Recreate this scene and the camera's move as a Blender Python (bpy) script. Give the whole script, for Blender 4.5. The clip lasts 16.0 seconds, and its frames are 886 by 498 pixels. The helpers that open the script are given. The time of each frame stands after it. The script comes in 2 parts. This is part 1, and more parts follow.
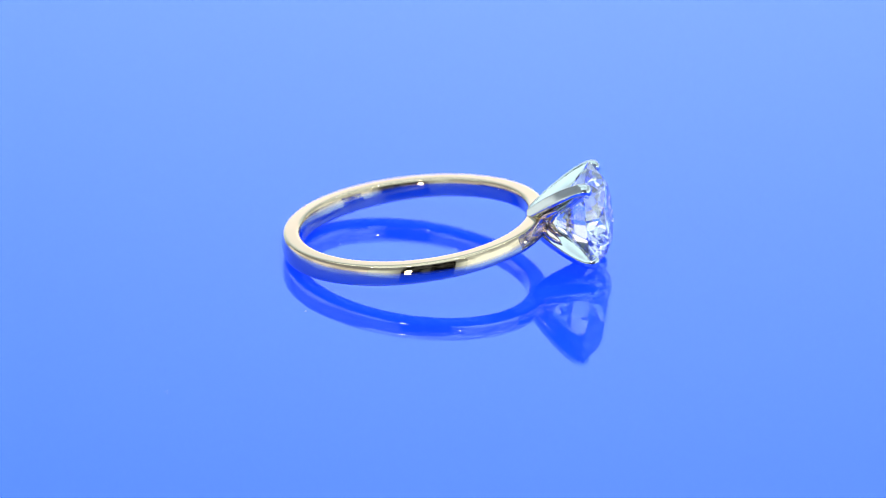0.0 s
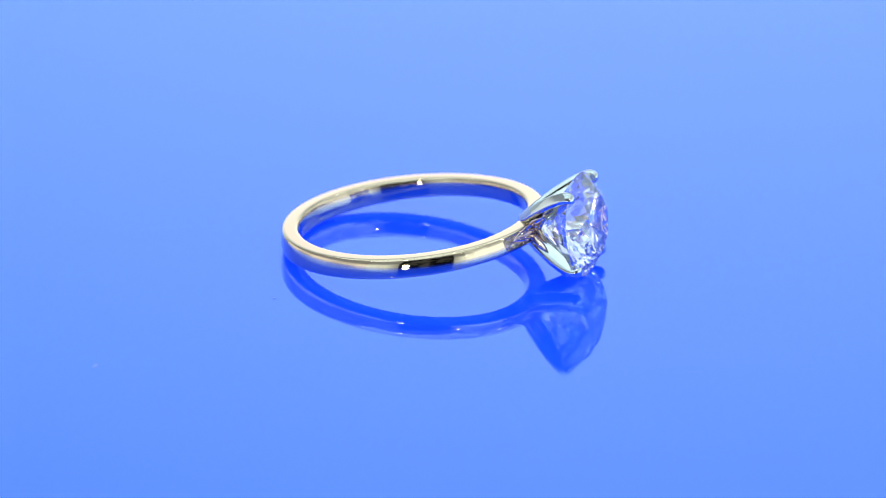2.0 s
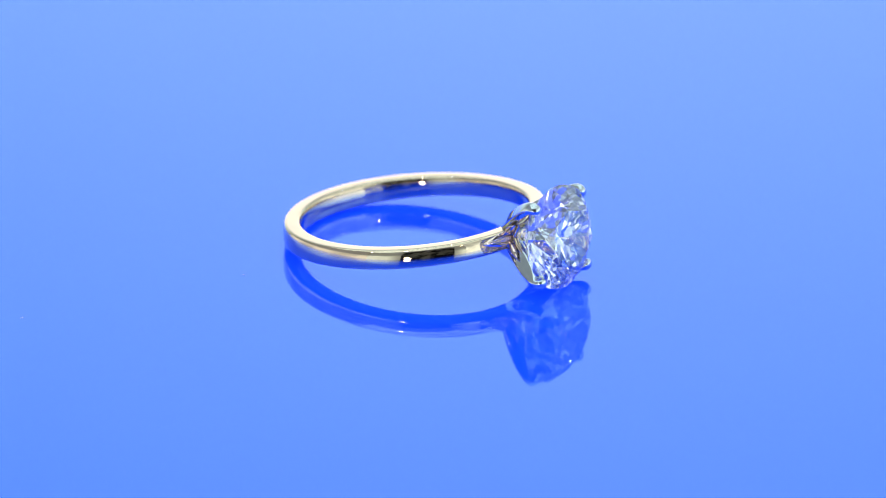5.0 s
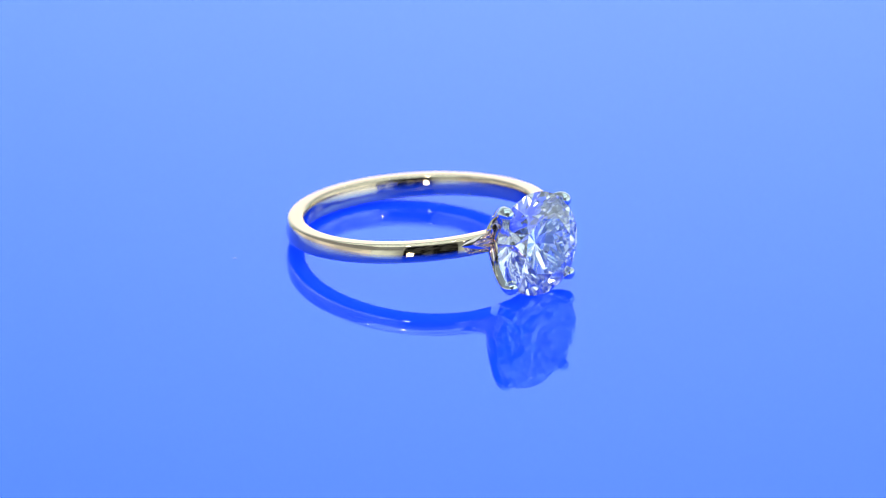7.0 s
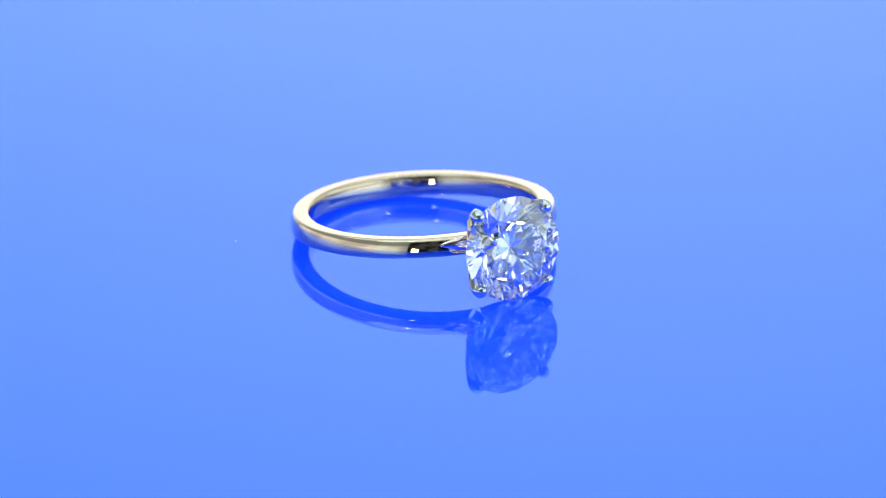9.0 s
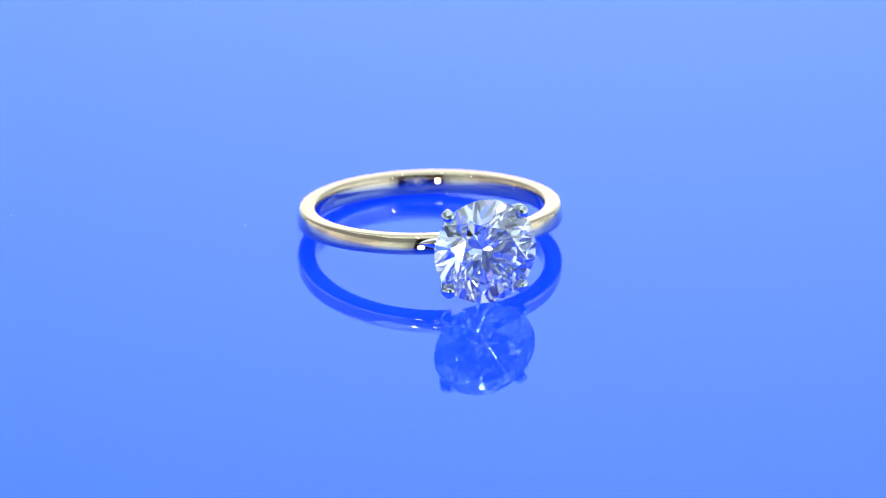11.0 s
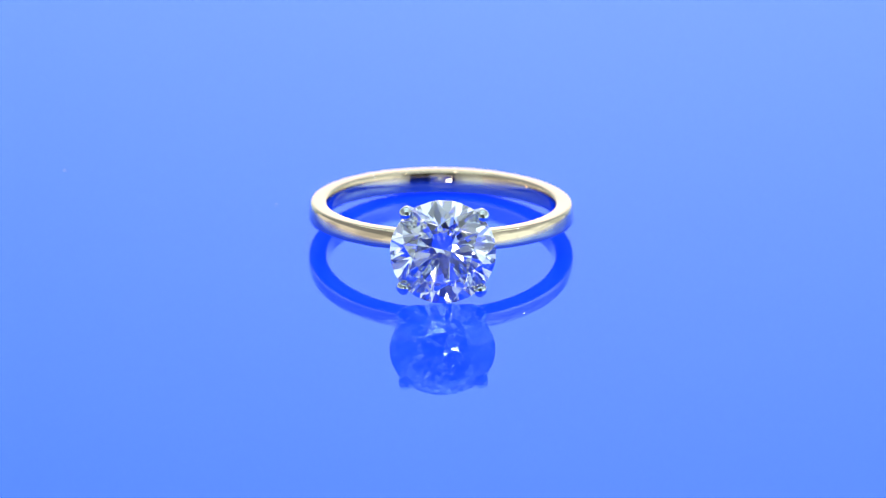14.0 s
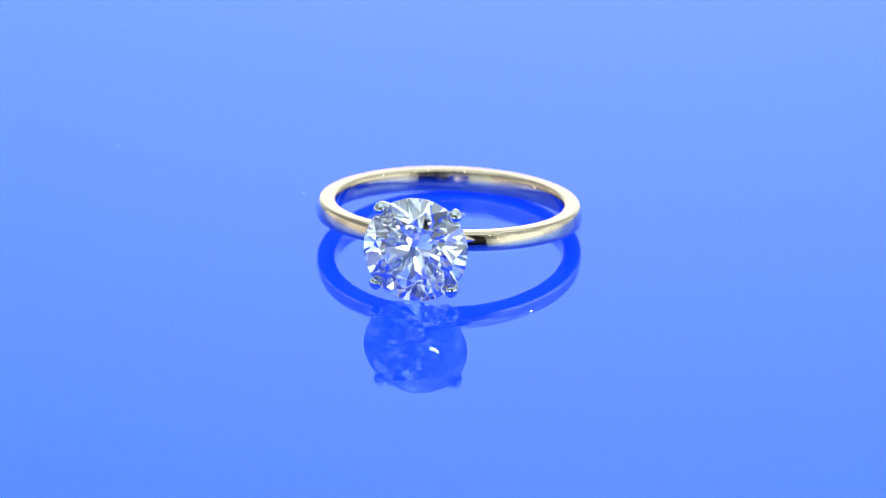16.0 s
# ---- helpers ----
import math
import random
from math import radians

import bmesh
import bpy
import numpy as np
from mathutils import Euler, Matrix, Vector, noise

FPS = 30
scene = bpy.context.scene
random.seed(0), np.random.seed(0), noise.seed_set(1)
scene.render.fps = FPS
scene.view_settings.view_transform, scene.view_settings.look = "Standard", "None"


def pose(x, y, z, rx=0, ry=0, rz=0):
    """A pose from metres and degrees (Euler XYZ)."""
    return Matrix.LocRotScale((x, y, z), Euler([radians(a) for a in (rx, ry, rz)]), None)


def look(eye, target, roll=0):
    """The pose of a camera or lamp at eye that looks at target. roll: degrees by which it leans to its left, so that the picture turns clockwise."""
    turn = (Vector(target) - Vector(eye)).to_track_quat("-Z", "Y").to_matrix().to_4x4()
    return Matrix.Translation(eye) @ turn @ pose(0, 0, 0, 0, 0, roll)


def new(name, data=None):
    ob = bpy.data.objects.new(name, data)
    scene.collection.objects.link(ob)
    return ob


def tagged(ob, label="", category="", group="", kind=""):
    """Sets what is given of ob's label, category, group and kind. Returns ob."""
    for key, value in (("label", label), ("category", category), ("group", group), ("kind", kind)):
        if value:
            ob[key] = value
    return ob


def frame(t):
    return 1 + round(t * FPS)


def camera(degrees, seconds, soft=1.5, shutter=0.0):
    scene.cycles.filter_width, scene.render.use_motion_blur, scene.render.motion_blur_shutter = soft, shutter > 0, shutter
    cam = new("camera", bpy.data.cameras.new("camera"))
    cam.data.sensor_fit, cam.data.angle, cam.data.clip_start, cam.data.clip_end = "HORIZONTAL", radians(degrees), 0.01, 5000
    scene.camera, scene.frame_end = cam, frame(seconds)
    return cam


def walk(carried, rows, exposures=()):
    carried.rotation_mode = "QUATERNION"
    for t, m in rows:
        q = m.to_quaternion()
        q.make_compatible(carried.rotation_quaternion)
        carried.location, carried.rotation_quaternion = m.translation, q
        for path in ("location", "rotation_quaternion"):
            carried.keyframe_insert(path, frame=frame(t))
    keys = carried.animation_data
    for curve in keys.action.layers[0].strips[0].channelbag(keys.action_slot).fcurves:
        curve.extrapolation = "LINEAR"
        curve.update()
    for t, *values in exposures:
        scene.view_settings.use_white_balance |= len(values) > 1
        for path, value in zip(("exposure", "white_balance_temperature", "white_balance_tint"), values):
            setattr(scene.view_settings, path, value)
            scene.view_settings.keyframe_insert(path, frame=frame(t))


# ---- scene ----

MM = 0.001

# light turns many times inside a cut stone
scene.cycles.max_bounces = 28
scene.cycles.transmission_bounces = 28
scene.cycles.glossy_bounces = 16

# ---- camera, standing still ----
cam = camera(8.4785, 16.0, soft=1.1)
EYE_DISTANCE, EYE_TILT = 0.450, radians(21.320)
EYE = (0, -EYE_DISTANCE * math.cos(EYE_TILT), EYE_DISTANCE * math.sin(EYE_TILT))
walk(cam, [(0, look(EYE, (0, 0, 0), 0.262)), (16.0, look(EYE, (0, 0, 0), 0.262))], [(0, 0.01), (16.0, -0.09)])

# the focus lies on the stone, the back of the band is a little soft
cam.data.dof.use_dof = True
cam.data.dof.focus_distance, cam.data.dof.aperture_fstop = 0.441, 38

# ---- the turn of the plate: axis, degrees by time ----
AXIS = Vector((1.079 * MM, -0.182 * MM, 0))
RING_OFFSET = Vector((-3.111 * MM, -1.115 * MM, 0))
RING_HEIGHT, RING_LEAN = 2.150, radians(7.30)


def turn(t):
    return -7.609 - 6.047 * t + 3.213 * (t / 16.0) ** 2


# ---- light: an unseen small photo tent of white fabric given a glow, open to the dark at the front ----
world = bpy.data.worlds.new("world")
scene.world = world
world.use_nodes = True
world.node_tree.nodes["Background"].inputs["Color"].default_value = (0.02, 0.018, 0.016, 1)
world.node_tree.nodes["Background"].inputs["Strength"].default_value = 1.0


def spot_lamp(name, place, target, size, watts, color):
    data = bpy.data.lights.new(name, "AREA")
    data.shape, data.size, data.energy, data.color = "DISK", size, watts, color
    lamp = new(name, data)
    lamp.matrix_world = look(place, target)
    return lamp


spot_lamp("glint_lamp", (-0.068, -0.485, 0.026), (0, 0, 0), 0.050, 0.095, (1.0, 0.97, 0.92))
# small lamps added for glints; the warm hues stand in for the stone's fire
for spot, size, watts, hue in (((0.32, -0.38, 0.30), 0.020, 0.062, (1.0, 0.72, 0.45)), ((-0.40, -0.25, 0.55), 0.020, 0.062, (1.0, 0.97, 0.92)),
                               ((0.20, -0.20, 0.66), 0.020, 0.062, (1.0, 0.97, 0.92)), ((-0.15, -0.45, 0.62), 0.040, 0.20, (1.0, 0.86, 0.68)),
                               ((0.45, 0.05, 0.45), 0.020, 0.062, (1.0, 0.97, 0.92))):
    spot_lamp("glint_lamp", spot, (0, 0, 0), size, watts, hue)
# unseen fill lamp, added to light the wall mirrored through the opening
spot_lamp("wall_fill_lamp", (0.0, -1.0, 1.3), (0.1, -1.5, 0.2), 0.25, 0.55, (0.95, 0.98, 1.0))
# strengths of the glow put into the cloth and plate materials
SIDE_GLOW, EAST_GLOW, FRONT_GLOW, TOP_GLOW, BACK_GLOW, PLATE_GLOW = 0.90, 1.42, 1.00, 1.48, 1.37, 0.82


# ---- materials ----
def nodes_of(name):
    mat = bpy.data.materials.new(name)
    mat.use_nodes = True
    nt = mat.node_tree
    return mat, nt.nodes, nt.links, nt.nodes["Principled BSDF"]


def noise_tex(n, l, scale, detail=3.0, coords="Object"):
    tc = n.new("ShaderNodeTexCoord")
    tex = n.new("ShaderNodeTexNoise")
    tex.inputs["Scale"].default_value = scale
    tex.inputs["Detail"].default_value = detail
    l.new(tc.outputs[coords], tex.inputs["Vector"])
    return tex


def ramp(n, l, source, low, high, p0=0.3, p1=0.7):
    r = n.new("ShaderNodeValToRGB")
    r.color_ramp.elements[0].position, r.color_ramp.elements[1].position = p0, p1
    r.color_ramp.elements[0].color, r.color_ramp.elements[1].color = low, high
    l.new(source, r.inputs["Fac"])
    return r


def metal(name, color, rough):
    """Polished metal with faint polishing waves and uneven gloss."""
    mat, n, l, b = nodes_of(name)
    b.inputs["Base Color"].default_value = (*color, 1)
    b.inputs["Metallic"].default_value = 1.0
    gloss = noise_tex(n, l, 900.0)
    r = ramp(n, l, gloss.outputs["Fac"], (rough * 0.7,) * 3 + (1,), (rough * 1.5,) * 3 + (1,))
    l.new(r.outputs["Color"], b.inputs["Roughness"])
    wave = noise_tex(n, l, 260.0, 1.0)
    bump = n.new("ShaderNodeBump")
    bump.inputs["Strength"].default_value, bump.inputs["Distance"].default_value = 0.25, 0.00012
    l.new(wave.outputs["Fac"], bump.inputs["Height"])
    l.new(bump.outputs["Normal"], b.inputs["Normal"])
    return mat


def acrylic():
    """Blue acrylic with an added glow under a clear polished skin, whose gloss is faintly cyan."""
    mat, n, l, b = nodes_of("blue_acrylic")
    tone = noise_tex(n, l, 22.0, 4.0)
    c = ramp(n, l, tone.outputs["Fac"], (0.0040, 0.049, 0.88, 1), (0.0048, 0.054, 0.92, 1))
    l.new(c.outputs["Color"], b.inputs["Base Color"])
    # added glow, bluer than the pigment so the gold's underside mirrors a strong blue
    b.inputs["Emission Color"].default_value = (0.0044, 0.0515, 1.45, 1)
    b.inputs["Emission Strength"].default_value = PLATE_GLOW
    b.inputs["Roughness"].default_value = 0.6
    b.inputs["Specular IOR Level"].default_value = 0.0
    gloss = n.new("ShaderNodeBsdfGlossy")
    gloss.inputs["Color"].default_value = (0.62, 0.97, 1.0, 1)
    gloss.inputs["Roughness"].default_value = 0.02
    fres = n.new("ShaderNodeFresnel")
    fres.inputs["IOR"].default_value = 1.85
    mix = n.new("ShaderNodeMixShader")
    l.new(fres.outputs["Fac"], mix.inputs["Fac"])
    tint = ramp(n, l, fres.outputs["Fac"], (0.62, 0.97, 1.0, 1), (0.95, 0.98, 1.0, 1), 0.33, 0.70)
    l.new(tint.outputs["Color"], gloss.inputs["Color"])
    l.new(b.outputs[0], mix.inputs[1])
    l.new(gloss.outputs[0], mix.inputs[2])
    l.new(mix.outputs[0], n["Material Output"].inputs["Surface"])
    return mat


def gem():
    """Colourless stone of high refraction."""
    mat = bpy.data.materials.new("diamond_crystal")
    mat.use_nodes = True
    n, l = mat.node_tree.nodes, mat.node_tree.links
    n.clear()
    out = n.new("ShaderNodeOutputMaterial")
    g = n.new("ShaderNodeBsdfGlass")
    g.inputs["Color"].default_value, g.inputs["IOR"].default_value, g.inputs["Roughness"].default_value = (1, 1, 1, 1), 2.417, 0.0
    l.new(g.outputs[0], out.inputs["Surface"])
    return mat


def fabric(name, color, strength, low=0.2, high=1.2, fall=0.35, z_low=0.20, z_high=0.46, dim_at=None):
    """White tent fabric with a glow put into its material, patchy and less towards the top to suit the reflections."""
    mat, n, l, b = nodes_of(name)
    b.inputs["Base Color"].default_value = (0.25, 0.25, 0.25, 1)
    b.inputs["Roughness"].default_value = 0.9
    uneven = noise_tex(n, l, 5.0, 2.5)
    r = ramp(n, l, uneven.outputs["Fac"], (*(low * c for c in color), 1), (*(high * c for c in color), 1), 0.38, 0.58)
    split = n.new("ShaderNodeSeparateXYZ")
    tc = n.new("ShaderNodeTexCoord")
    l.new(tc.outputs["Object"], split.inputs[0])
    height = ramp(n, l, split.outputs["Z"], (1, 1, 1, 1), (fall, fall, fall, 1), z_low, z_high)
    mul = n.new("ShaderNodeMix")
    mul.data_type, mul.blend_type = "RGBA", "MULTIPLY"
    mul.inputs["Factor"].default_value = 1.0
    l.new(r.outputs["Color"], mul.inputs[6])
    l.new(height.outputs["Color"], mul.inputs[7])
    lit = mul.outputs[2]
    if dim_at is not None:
        # the glow is dimmed towards the middle to soften the opening's mirrored edges
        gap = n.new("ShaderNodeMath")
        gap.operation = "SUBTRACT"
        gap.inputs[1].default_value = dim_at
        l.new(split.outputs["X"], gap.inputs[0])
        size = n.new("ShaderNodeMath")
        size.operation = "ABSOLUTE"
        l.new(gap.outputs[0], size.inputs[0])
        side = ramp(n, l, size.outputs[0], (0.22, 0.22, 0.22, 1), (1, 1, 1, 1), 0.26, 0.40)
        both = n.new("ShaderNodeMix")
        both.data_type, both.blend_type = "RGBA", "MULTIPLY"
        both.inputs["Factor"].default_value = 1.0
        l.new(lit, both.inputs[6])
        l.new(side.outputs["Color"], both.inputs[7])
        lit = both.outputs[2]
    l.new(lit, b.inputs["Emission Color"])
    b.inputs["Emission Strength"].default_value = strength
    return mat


def backdrop_glow():
    """The tent's back: a glow put into the material, brightest low down and to one side, shaped for the plate's sheen.
    """
    mat, n, l, b = nodes_of("backdrop_glow")
    b.inputs["Base Color"].default_value = (0.25, 0.25, 0.25, 1)
    b.inputs["Roughness"].default_value = 0.9
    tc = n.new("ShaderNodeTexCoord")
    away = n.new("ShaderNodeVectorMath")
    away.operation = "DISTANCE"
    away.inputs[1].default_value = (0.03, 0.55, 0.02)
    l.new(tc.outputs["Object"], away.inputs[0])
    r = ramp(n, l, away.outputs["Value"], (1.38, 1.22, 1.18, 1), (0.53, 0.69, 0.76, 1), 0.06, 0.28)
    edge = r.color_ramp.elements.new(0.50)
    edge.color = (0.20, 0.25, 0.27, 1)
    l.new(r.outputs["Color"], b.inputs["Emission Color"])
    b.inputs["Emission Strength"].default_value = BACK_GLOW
    return mat


def plain(name, color, rough):
    mat, n, l, b = nodes_of(name)
    grain = noise_tex(n, l, 60.0, 4.0)
    r = ramp(n, l, grain.outputs["Fac"], tuple(c * 0.85 for c in color) + (1,), (*color, 1))
    l.new(r.outputs["Color"], b.inputs["Base Color"])
    b.inputs["Roughness"].default_value = rough
    return mat


def mottled():
    """Unseen dim wall with lighter and darker areas, added to break up the dark reflections."""
    mat, n, l, b = nodes_of("reflection_patches")
    patch = noise_tex(n, l, 5.0, 1.5)
    r = ramp(n, l, patch.outputs["Fac"], (0.03, 0.028, 0.026, 1), (0.52, 0.53, 0.53, 1), 0.40, 0.60)
    l.new(r.outputs["Color"], b.inputs["Base Color"])
    b.inputs["Roughness"].default_value = 0.8
    return mat


GOLD = metal("yellow_gold", (0.69, 0.555, 0.38), 0.025)
# gold with a pinkish reflection put into its colour, for the leaves
TINTED_GOLD = metal("gold_reflection_tint", (0.78, 0.64, 0.56), 0.05)
WHITE_GOLD = metal("white_gold", (0.58, 0.63, 0.62), 0.045)
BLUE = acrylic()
DIAMOND = gem()
TENT = fabric("tent_side_glow", (0.97, 1.0, 1.0), SIDE_GLOW, 0.65, 1.1, 0.18, 0.12, 0.18)
TENT_EAST = fabric("tent_east_glow", (0.84, 1.0, 1.05), EAST_GLOW, 0.5, 1.2, 0.45, 0.15, 0.34)
TENT_FRONT = fabric("tent_front_glow", (0.80, 1.0, 1.06), FRONT_GLOW, 0.75, 1.1, 0.20, 0.12, 0.18, 0.115)
TENT_TOP = fabric("tent_top_glow", (0.78, 1.0, 1.05), TOP_GLOW, 0.55, 1.1, 1.0)
BACKDROP = backdrop_glow()
TABLE = plain("white_laminate", (0.70, 0.72, 0.74), 0.5)
ROOM = mottled()
DARK = plain("black_plastic", (0.02, 0.02, 0.02), 0.4)
DUST = plain("pale_dust", (0.6, 0.62, 0.68), 0.9)


# ---- mesh helpers ----
def part(name, bm, material, parent=None, label="", smooth=True):
    bmesh.ops.recalc_face_normals(bm, faces=bm.faces[:])
    mesh = bpy.data.meshes.new(name)
    bm.to_mesh(mesh)
    bm.free()
    mesh.materials.append(material)
    for p in mesh.polygons:
        p.use_smooth = smooth
    ob = new(name, mesh)
    if parent:
        ob.parent = parent
    if label:
        tagged(ob, label)
    return ob


def box(bm, lo, hi):
    lo, hi = Vector(lo), Vector(hi)
    m = Matrix.Translation((lo + hi) / 2) @ Matrix.Diagonal((*(hi - lo), 1))
    bmesh.ops.create_cube(bm, size=1.0, matrix=m)


def loft(bm, rings, closed=False):
    """Skin rings of points, each ring closed; the ends get caps unless the chain closes on itself."""
    rows = [[bm.verts.new(p) for p in ring] for ring in rings]
    count = len(rows[0])
    for i in range(len(rows) - (0 if closed else 1)):
        a, b = rows[i], rows[(i + 1) % len(rows)]
        for j in range(count):
            k = (j + 1) % count
            bm.faces.new((a[j], a[k], b[k], b[j]))
    if not closed:
        bm.faces.new(rows[0])
        bm.faces.new(rows[-1][::-1])


def rounded(count, p):
    """Points of a rounded square, -1 to 1: p 2 is a circle, more is squarer."""
    pts = []
    for i in range(count):
        a = 2 * math.pi * i / count
        c, s = math.cos(a), math.sin(a)
        pts.append((math.copysign(abs(c) ** (2 / p), c), math.copysign(abs(s) ** (2 / p), s)))
    return pts


# ---- the unseen photo tent round the stand, added for light and reflections ----
def tent():
    x0, x1, y0, y1, z0, z1, w = -0.55, 0.55, -0.60, 0.55, -0.045, 0.72, 0.006
    # table top, reaching out into the dark room
    bm = bmesh.new()
    box(bm, (x0 - 0.4, y0 - 0.6, z0 - 0.03), (x1 + 0.4, y1 + 0.3, z0))
    tagged(part("floor", bm, TABLE, smooth=False), "white laminate table top under the tent", kind="structure")
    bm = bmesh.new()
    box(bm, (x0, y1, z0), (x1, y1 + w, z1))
    tagged(part("backdrop", bm, BACKDROP, smooth=False), "unseen white fabric backdrop, glow added for the plate's sheen", kind="structure")
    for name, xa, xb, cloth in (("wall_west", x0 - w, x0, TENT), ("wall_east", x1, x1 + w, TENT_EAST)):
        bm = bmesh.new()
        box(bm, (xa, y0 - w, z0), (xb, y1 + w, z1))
        tagged(part(name, bm, cloth, smooth=False), "unseen white fabric side of the tent, glow added", kind="structure")
    # an unseen wall beyond the opening, added to be mirrored in ring and stone
    bm = bmesh.new()
    box(bm, (-1.4, -1.52, z0 - 0.03), (1.4, -1.5, 1.4))
    tagged(part("wall_mirrored", bm, ROOM, smooth=False), "unseen mottled grey wall, added for patchy reflections", kind="structure")
    # the front has an opening for the lens, the top a slot added to mirror as a dark line
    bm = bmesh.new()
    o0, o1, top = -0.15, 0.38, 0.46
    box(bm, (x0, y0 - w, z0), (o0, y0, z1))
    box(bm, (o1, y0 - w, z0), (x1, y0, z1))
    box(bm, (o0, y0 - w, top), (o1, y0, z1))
    tagged(part("wall_south", bm, TENT_FRONT, smooth=False), "unseen white fabric front with an opening, glow added", kind="structure")
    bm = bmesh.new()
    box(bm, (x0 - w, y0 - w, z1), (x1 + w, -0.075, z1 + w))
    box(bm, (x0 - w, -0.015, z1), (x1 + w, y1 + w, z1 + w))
    tagged(part("ceiling", bm, TENT_TOP, smooth=False), "unseen white fabric top with a slot, glow added", kind="structure")


tent()


# ---- the turning plate ----
def turntable():
    base = tagged(new("turntable"), "glossy blue acrylic disc of a turning display stand, glow added", "turntable")
    bm = bmesh.new()
    prof = [(0.0, -0.006), (0.2985, -0.006), (0.300, -0.0045), (0.300, -0.0015), (0.2994, -0.0004), (0.2985, 0.0)]
    steps = 128
    rows = []
    for r, z in prof[1:]:
        rows.append([(r * math.cos(2 * math.pi * i / steps), r * math.sin(2 * math.pi * i / steps), z) for i in range(steps)])
    loft(bm, rows)
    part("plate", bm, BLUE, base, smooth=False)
    bm = bmesh.new()
    rows = [[(r * math.cos(2 * math.pi * i / 64), r * math.sin(2 * math.pi * i / 64), z) for i in range(64)]
            for r, z in ((0.178, -0.045), (0.18, -0.043), (0.18, -0.010), (0.176, -0.006))]
    loft(bm, rows)
    part("foot", bm, DARK, base, "black plastic foot")
    return base


# ---- the ring: x out to the stone, z along the finger, millimetres ----
LEAN = Matrix.Scale(MM, 4) @ Matrix.Translation((0, 0, RING_HEIGHT)) @ Matrix.Rotation(-RING_LEAN, 4, "Y")
GIRDLE_AT, STONE_RADIUS = 13.55, 3.91
HEAD_TWIST = Matrix.Rotation(radians(-1.67), 4, "X")


def set_in_ring(bm):
    bmesh.ops.transform(bm, matrix=LEAN, verts=bm.verts[:])
    return bm


def shank_size(a):
    """Outer radius, radial thickness, width and z shift of the band at the angle a from the stone, fitted to the
    camera's view.
    """
    near = max(0.0, 1 - abs(a) / 0.55)
    back = 0.5 - 0.5 * math.cos(a)
    return 10.06, 1.48 + 0.06 * near, 1.46 + 0.36 * back ** 2, -0.175 + 0.20 * back ** 2


def shank():
    bm = bmesh.new()
    section = rounded(84, 6.5)
    rings = []
    steps = 240
    for i in range(steps):
        a = 2 * math.pi * i / steps
        a = a - 2 * math.pi if a > math.pi else a
        outer, thick, wide, z_fit = shank_size(a)
        mid = outer - thick / 2
        ring = []
        for s, t in section:
            # both faces are slightly crowned, the outer off-centre to fit its reflections from the camera, with softly
            # broken edges
            crown = (0.11 * (t + 0.36) ** 2 if s > 0 else -0.09 * t * t) * abs(s)
            r = mid + thick / 2 * s - crown
            ring.append((r * math.cos(a) + 0.05, r * math.sin(a) - 0.10, z_fit - 0.04 * math.sin(a) + wide / 2 * t))
        rings.append(ring)
    loft(bm, rings, closed=True)
    return set_in_ring(bm)


def leaf(side):
    """The pointed leaf in which the head runs out over the band."""
    bm = bmesh.new()
    rings = []
    for i in range(15):
        u = i / 14
        a = side * (0.06 + 0.33 * u)
        half = 0.82 * (1 - u) ** 0.95 * (0.75 + 1.0 * u) + 0.02
        lift = 0.34 * (1 - u ** 2) + 0.02
        ring = []
        for j in range(16):
            c, s = math.cos(2 * math.pi * j / 16), math.sin(2 * math.pi * j / 16)
            r = 9.98 + lift * math.copysign(1 - abs(s) ** 1.7, c)
            ring.append((r * math.cos(a) + 0.05, r * math.sin(a) - 0.10, half * s))
        rings.append(ring)
    loft(bm, rings)
    return set_in_ring(bm)


PRONG_PATH = ((8.9, 0.40, 0.86, 0.9), (9.6, 0.98, 1.06, 1.08), (10.5, 1.82, 1.12, 1.12), (11.5, 2.70, 1.08, 1.08), (12.3, 3.36, 1.02, 0.96),
              (12.95, 3.86, 0.97, 0.80), (13.36, 4.10, 0.96, 0.70), (13.60, 4.11, 0.94, 0.70), (13.76, 3.98, 0.90, 0.66), (13.84, 3.78, 0.74, 0.50), (13.86, 3.64, 0.36, 0.26))


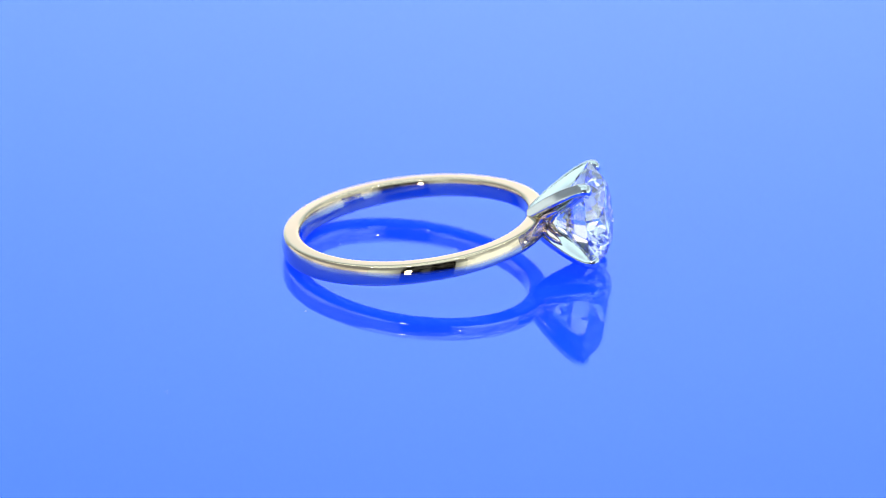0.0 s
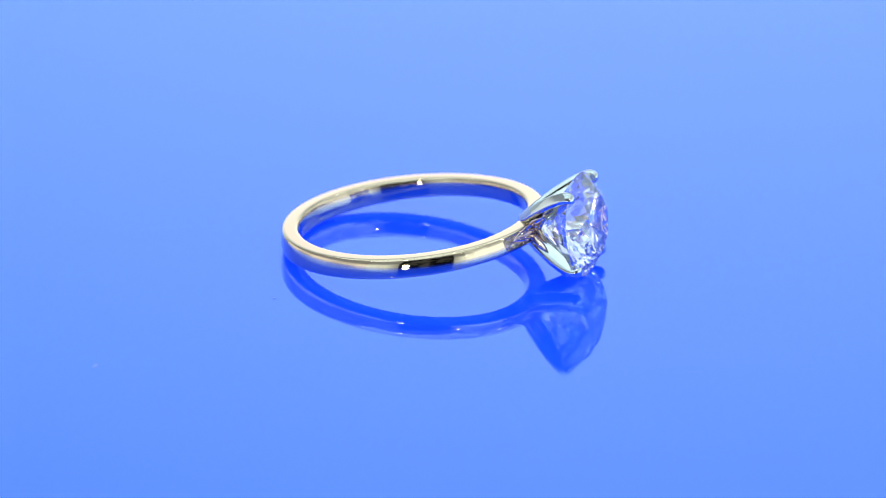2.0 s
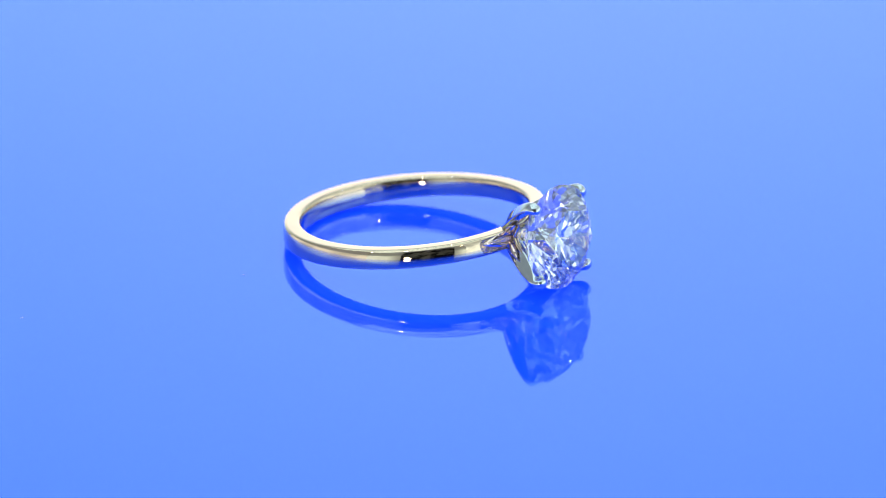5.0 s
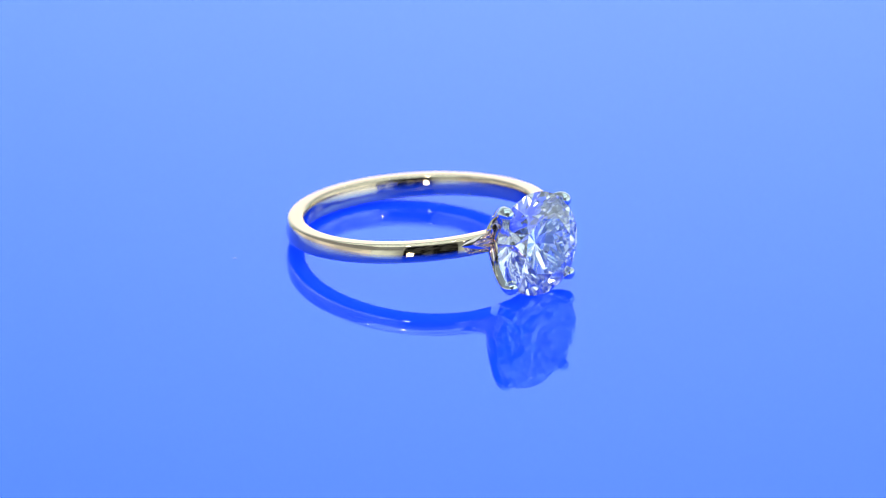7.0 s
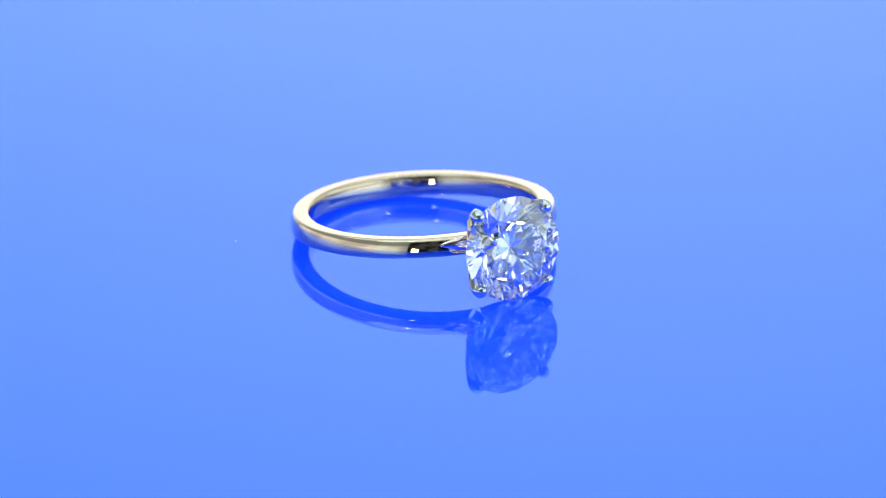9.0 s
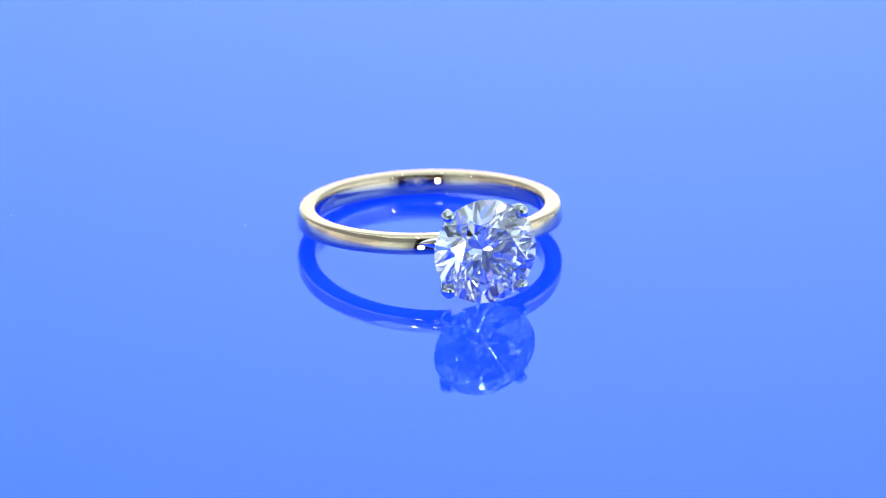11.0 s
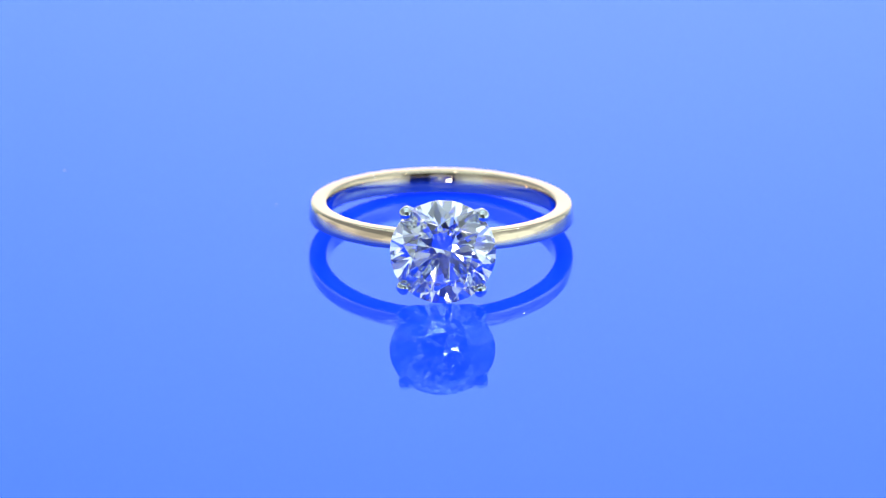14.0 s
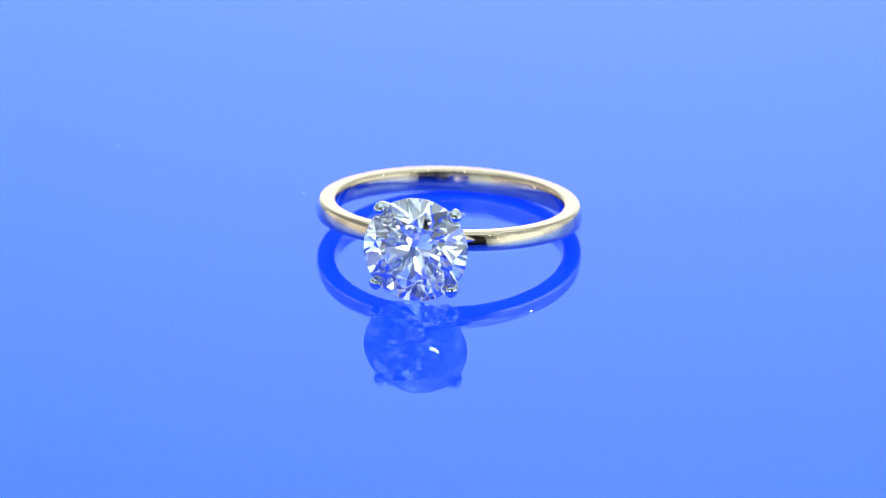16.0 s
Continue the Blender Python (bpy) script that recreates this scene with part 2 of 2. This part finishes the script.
def prong(k):
    """A flaring petal that ends in a claw over the stone's edge."""
    bm = bmesh.new()
    around = HEAD_TWIST @ Matrix.Rotation(radians(45 + 90 * k), 4, "X")
    path = [Vector((x, 0, r)) for x, r, _, _ in PRONG_PATH]
    fine = []
    for i in range(len(path) - 1):
        for f in (0.0, 0.25, 0.5, 0.75):
            p0, p1, p2, p3 = path[max(i - 1, 0)], path[i], path[i + 1], path[min(i + 2, len(path) - 1)]
            q = 0.5 * ((2 * p1) + (p2 - p0) * f + (2 * p0 - 5 * p1 + 4 * p2 - p3) * f * f + (3 * p1 - p0 - 3 * p2 + p3) * f ** 3)
            w = PRONG_PATH[i][2] * (1 - f) + PRONG_PATH[i + 1][2] * f
            h = PRONG_PATH[i][3] * (1 - f) + PRONG_PATH[i + 1][3] * f
            fine.append((q, w, h))
    fine.append((path[-1], PRONG_PATH[-1][2], PRONG_PATH[-1][3]))
    rings = []
    for i, (q, w, h) in enumerate(fine):
        way = (fine[min(i + 1, len(fine) - 1)][0] - fine[max(i - 1, 0)][0]).normalized()
        out = Vector((-way.z, 0, way.x))
        sec = rounded(32, 6.0 if i < 16 else max(2.1, 6.0 - 0.42 * (i - 16)))
        deep = 0.32 * math.sin(math.pi * min(i / 24, 1.0))  # the blade reaches in towards the stone
        rings.append([around @ (q + out * ((h / 2 + (deep if s < 0 else 0)) * s) + Vector((0, w / 2 * t, 0))) for s, t in sec])
    loft(bm, rings)
    return set_in_ring(bm)


def root_leaf(k, side):
    """A small lens-shaped leaf along the root of a prong, on the flank that looks to the band, for the shaded gold
    mirrored there.
    """
    bm = bmesh.new()
    around = HEAD_TWIST @ Matrix.Rotation(radians(45 + 90 * k), 4, "X")
    rings = []
    for i in range(13):
        u = i / 12
        x, r = 9.55 + 1.75 * u, 0.95 + 1.62 * u
        swell = math.sin(math.pi * (0.04 + 0.92 * u))
        along = Vector((0.73, 0, 0.68))
        out = Vector((-along.z, 0, along.x))
        ring = []
        for j in range(14):
            c, q = math.cos(2 * math.pi * j / 14), math.sin(2 * math.pi * j / 14)
            p = Vector((x, side * (0.80 + 0.16 * swell * c), r)) + out * (0.32 * swell * q)
            ring.append(around @ p)
        rings.append(ring)
    loft(bm, rings)
    return set_in_ring(bm)


def ridge(side, up):
    """A fine gold ridge from the meeting point of two prongs along the flank of one of them."""
    bm = bmesh.new()
    start, end = Vector((10.48, side * 1.30, 0)), Vector((11.45, side * 1.72, up * 1.30))
    bow = Vector((-0.10, side * 0.10, -up * 0.10))
    along = (end - start).normalized()
    across = along.cross(Vector((0, 1, 0))).normalized()
    third = along.cross(across)
    rings = []
    for i in range(13):
        u = i / 12
        thick = 0.21 * (1 - u) ** 0.6 + 0.03
        mid = start.lerp(end, u) + bow * math.sin(math.pi * u)
        rings.append([mid + thick * (across * math.cos(2 * math.pi * j / 10) + third * math.sin(2 * math.pi * j / 10)) for j in range(10)])
    loft(bm, rings)
    bmesh.ops.transform(bm, matrix=HEAD_TWIST, verts=bm.verts[:])
    return set_in_ring(bm)


def collar():
    """The small cup from which the prongs spring."""
    bm = bmesh.new()
    rings = []
    for x, r in ((8.55, 0.45), (8.62, 0.62), (9.2, 0.85), (9.7, 1.16), (10.0, 1.28), (10.1, 1.18), (10.0, 0.6)):
        rings.append([(x, r * math.cos(2 * math.pi * i / 40), r * math.sin(2 * math.pi * i / 40)) for i in range(40)])
    loft(bm, rings)
    return set_in_ring(bm)


def brilliant():
    """A round brilliant cut: every facet is a plane, and the stone is what lies behind all of them."""
    table, crown, star, upper, main, lower, half = 0.57, radians(34.5), radians(21.5), radians(40.3), radians(40.9), radians(42.1), 0.013
    top = half + (1 - table) * math.tan(crown)
    planes = [((0, 0, 1), top)]

    def plane(az, tilt, sign, point):
        nrm = np.array((math.sin(tilt) * math.cos(az), math.sin(tilt) * math.sin(az), sign * math.cos(tilt)))
        planes.append((nrm, float(nrm @ np.array(point))))

    for k in range(8):
        a = k * math.pi / 4
        rim = (math.cos(a), math.sin(a))
        plane(a, crown, 1, (*rim, half))
        plane(a, main, -1, (*rim, -half))
        m = a + math.pi / 8
        edge = table * math.cos(math.pi / 8)
        plane(m, star, 1, (edge * math.cos(m), edge * math.sin(m), top))
        for side in (-1, 1):
            b = a + side * math.pi / 16
            plane(b, upper, 1, (*rim, half))
            plane(b, lower, -1, (*rim, -half))
    for k in range(32):
        a = k * math.pi / 16
        planes.append(((math.cos(a), math.sin(a), 0), 0.9975))
    nrm = np.array([p[0] for p in planes], float)
    off = np.array([p[1] for p in planes], float)
    idx = np.array([(i, j, k) for i in range(len(off)) for j in range(i) for k in range(j)])
    mats, rhs = nrm[idx], off[idx]
    ok = np.abs(np.linalg.det(mats)) > 1e-5
    pts = np.linalg.solve(mats[ok], rhs[ok][..., None])[..., 0]
    pts = pts[(pts @ nrm.T <= off + 1e-6).all(1)]
    pts = np.unique(np.round(pts, 5), axis=0)
    bm = bmesh.new()
    for p in pts:
        bm.verts.new(p)
    bmesh.ops.remove_doubles(bm, verts=bm.verts[:], dist=2e-4)
    bmesh.ops.convex_hull(bm, input=bm.verts[:])
    loose = [v for v in bm.verts if not v.link_faces]
    bmesh.ops.delete(bm, geom=loose, context="VERTS")
    bmesh.ops.dissolve_limit(bm, angle_limit=radians(0.6), verts=bm.verts[:], edges=bm.edges[:])
    place = Matrix.Translation((GIRDLE_AT, 0, 0)) @ Matrix.Rotation(radians(90), 4, "Y") @ Matrix.Rotation(radians(9), 4, "Z")
    bmesh.ops.transform(bm, matrix=place @ Matrix.Scale(STONE_RADIUS, 4), verts=bm.verts[:])
    return set_in_ring(bm)


def diamond_ring():
    ring = tagged(new("diamond_ring"), "yellow gold solitaire ring with round diamond, lying on blue acrylic", "ring")
    band = part("shank", shank(), GOLD, ring, "polished yellow gold band")
    for side in (-1, 1):
        part("leaf", leaf(side), TINTED_GOLD, band, "gold leaf on the band, pinkish reflection in its colour")
    head = part("collar", collar(), GOLD, ring, "yellow gold cup under the stone")
    for side in (-1, 1):
        for up in (-1, 1):
            part("ridge", ridge(side, up), GOLD, head, "fine yellow gold ridge between the prongs")
    for k in range(4):
        claw = part("prong", prong(k), WHITE_GOLD, ring, "white gold claw prong")
        part("root_leaf", root_leaf(k, -1 if k % 2 == 0 else 1), TINTED_GOLD, claw, "gold leaf at the prong's root, shaded reflection in its colour")
    part("diamond", brilliant(), DIAMOND, ring, "colourless round brilliant-cut diamond", smooth=False)
    return ring


plate = turntable()
ring = diamond_ring()


# ---- specks of dust and lint lying on the plate ----
def dust_speck(radius, degrees, length, width, turned):
    """A short flat lint, lying at a radius and an angle on the plate."""
    bm = bmesh.new()
    rings = []
    for i in range(7):
        u = i / 6
        k = math.sin(math.pi * (0.08 + 0.84 * u))
        x, bend = (u - 0.5) * length, 0.18 * length * math.sin(2.6 * u)
        rings.append([(x, bend + width * k * math.cos(j * math.pi / 3), 0.02 * MM + width * 0.5 * (1 + k * math.sin(j * math.pi / 3))) for j in range(6)])
    loft(bm, rings)
    a = radians(degrees)
    m = Matrix.Translation((radius * math.cos(a), radius * math.sin(a), 0)) @ Matrix.Rotation(radians(turned), 4, "Z")
    bmesh.ops.transform(bm, matrix=m, verts=bm.verts[:])
    return tagged(part("dust_speck", bm, DUST), "tiny pale grey speck of lint on blue acrylic", "dust", group="dust on the plate")


specks = [dust_speck(16.8 * MM, 236.1, 0.26 * MM, 0.025 * MM, 20), dust_speck(34.8 * MM, 241.4, 0.30 * MM, 0.022 * MM, 50)]


# ---- what moves ----
def motions():
    plate_rows, ring_rows = [], []
    for i in range(17):
        t = float(i)
        a = turn(t)
        plate_rows.append((t, pose(AXIS.x, AXIS.y, 0, 0, 0, a)))
        place = AXIS + Matrix.Rotation(radians(a), 3, "Z") @ RING_OFFSET
        ring_rows.append((t, pose(place.x, place.y, 0, 0, 0, a)))
    walk(plate, plate_rows)
    walk(ring, ring_rows)
    for speck in specks:
        walk(speck, plate_rows)


motions()
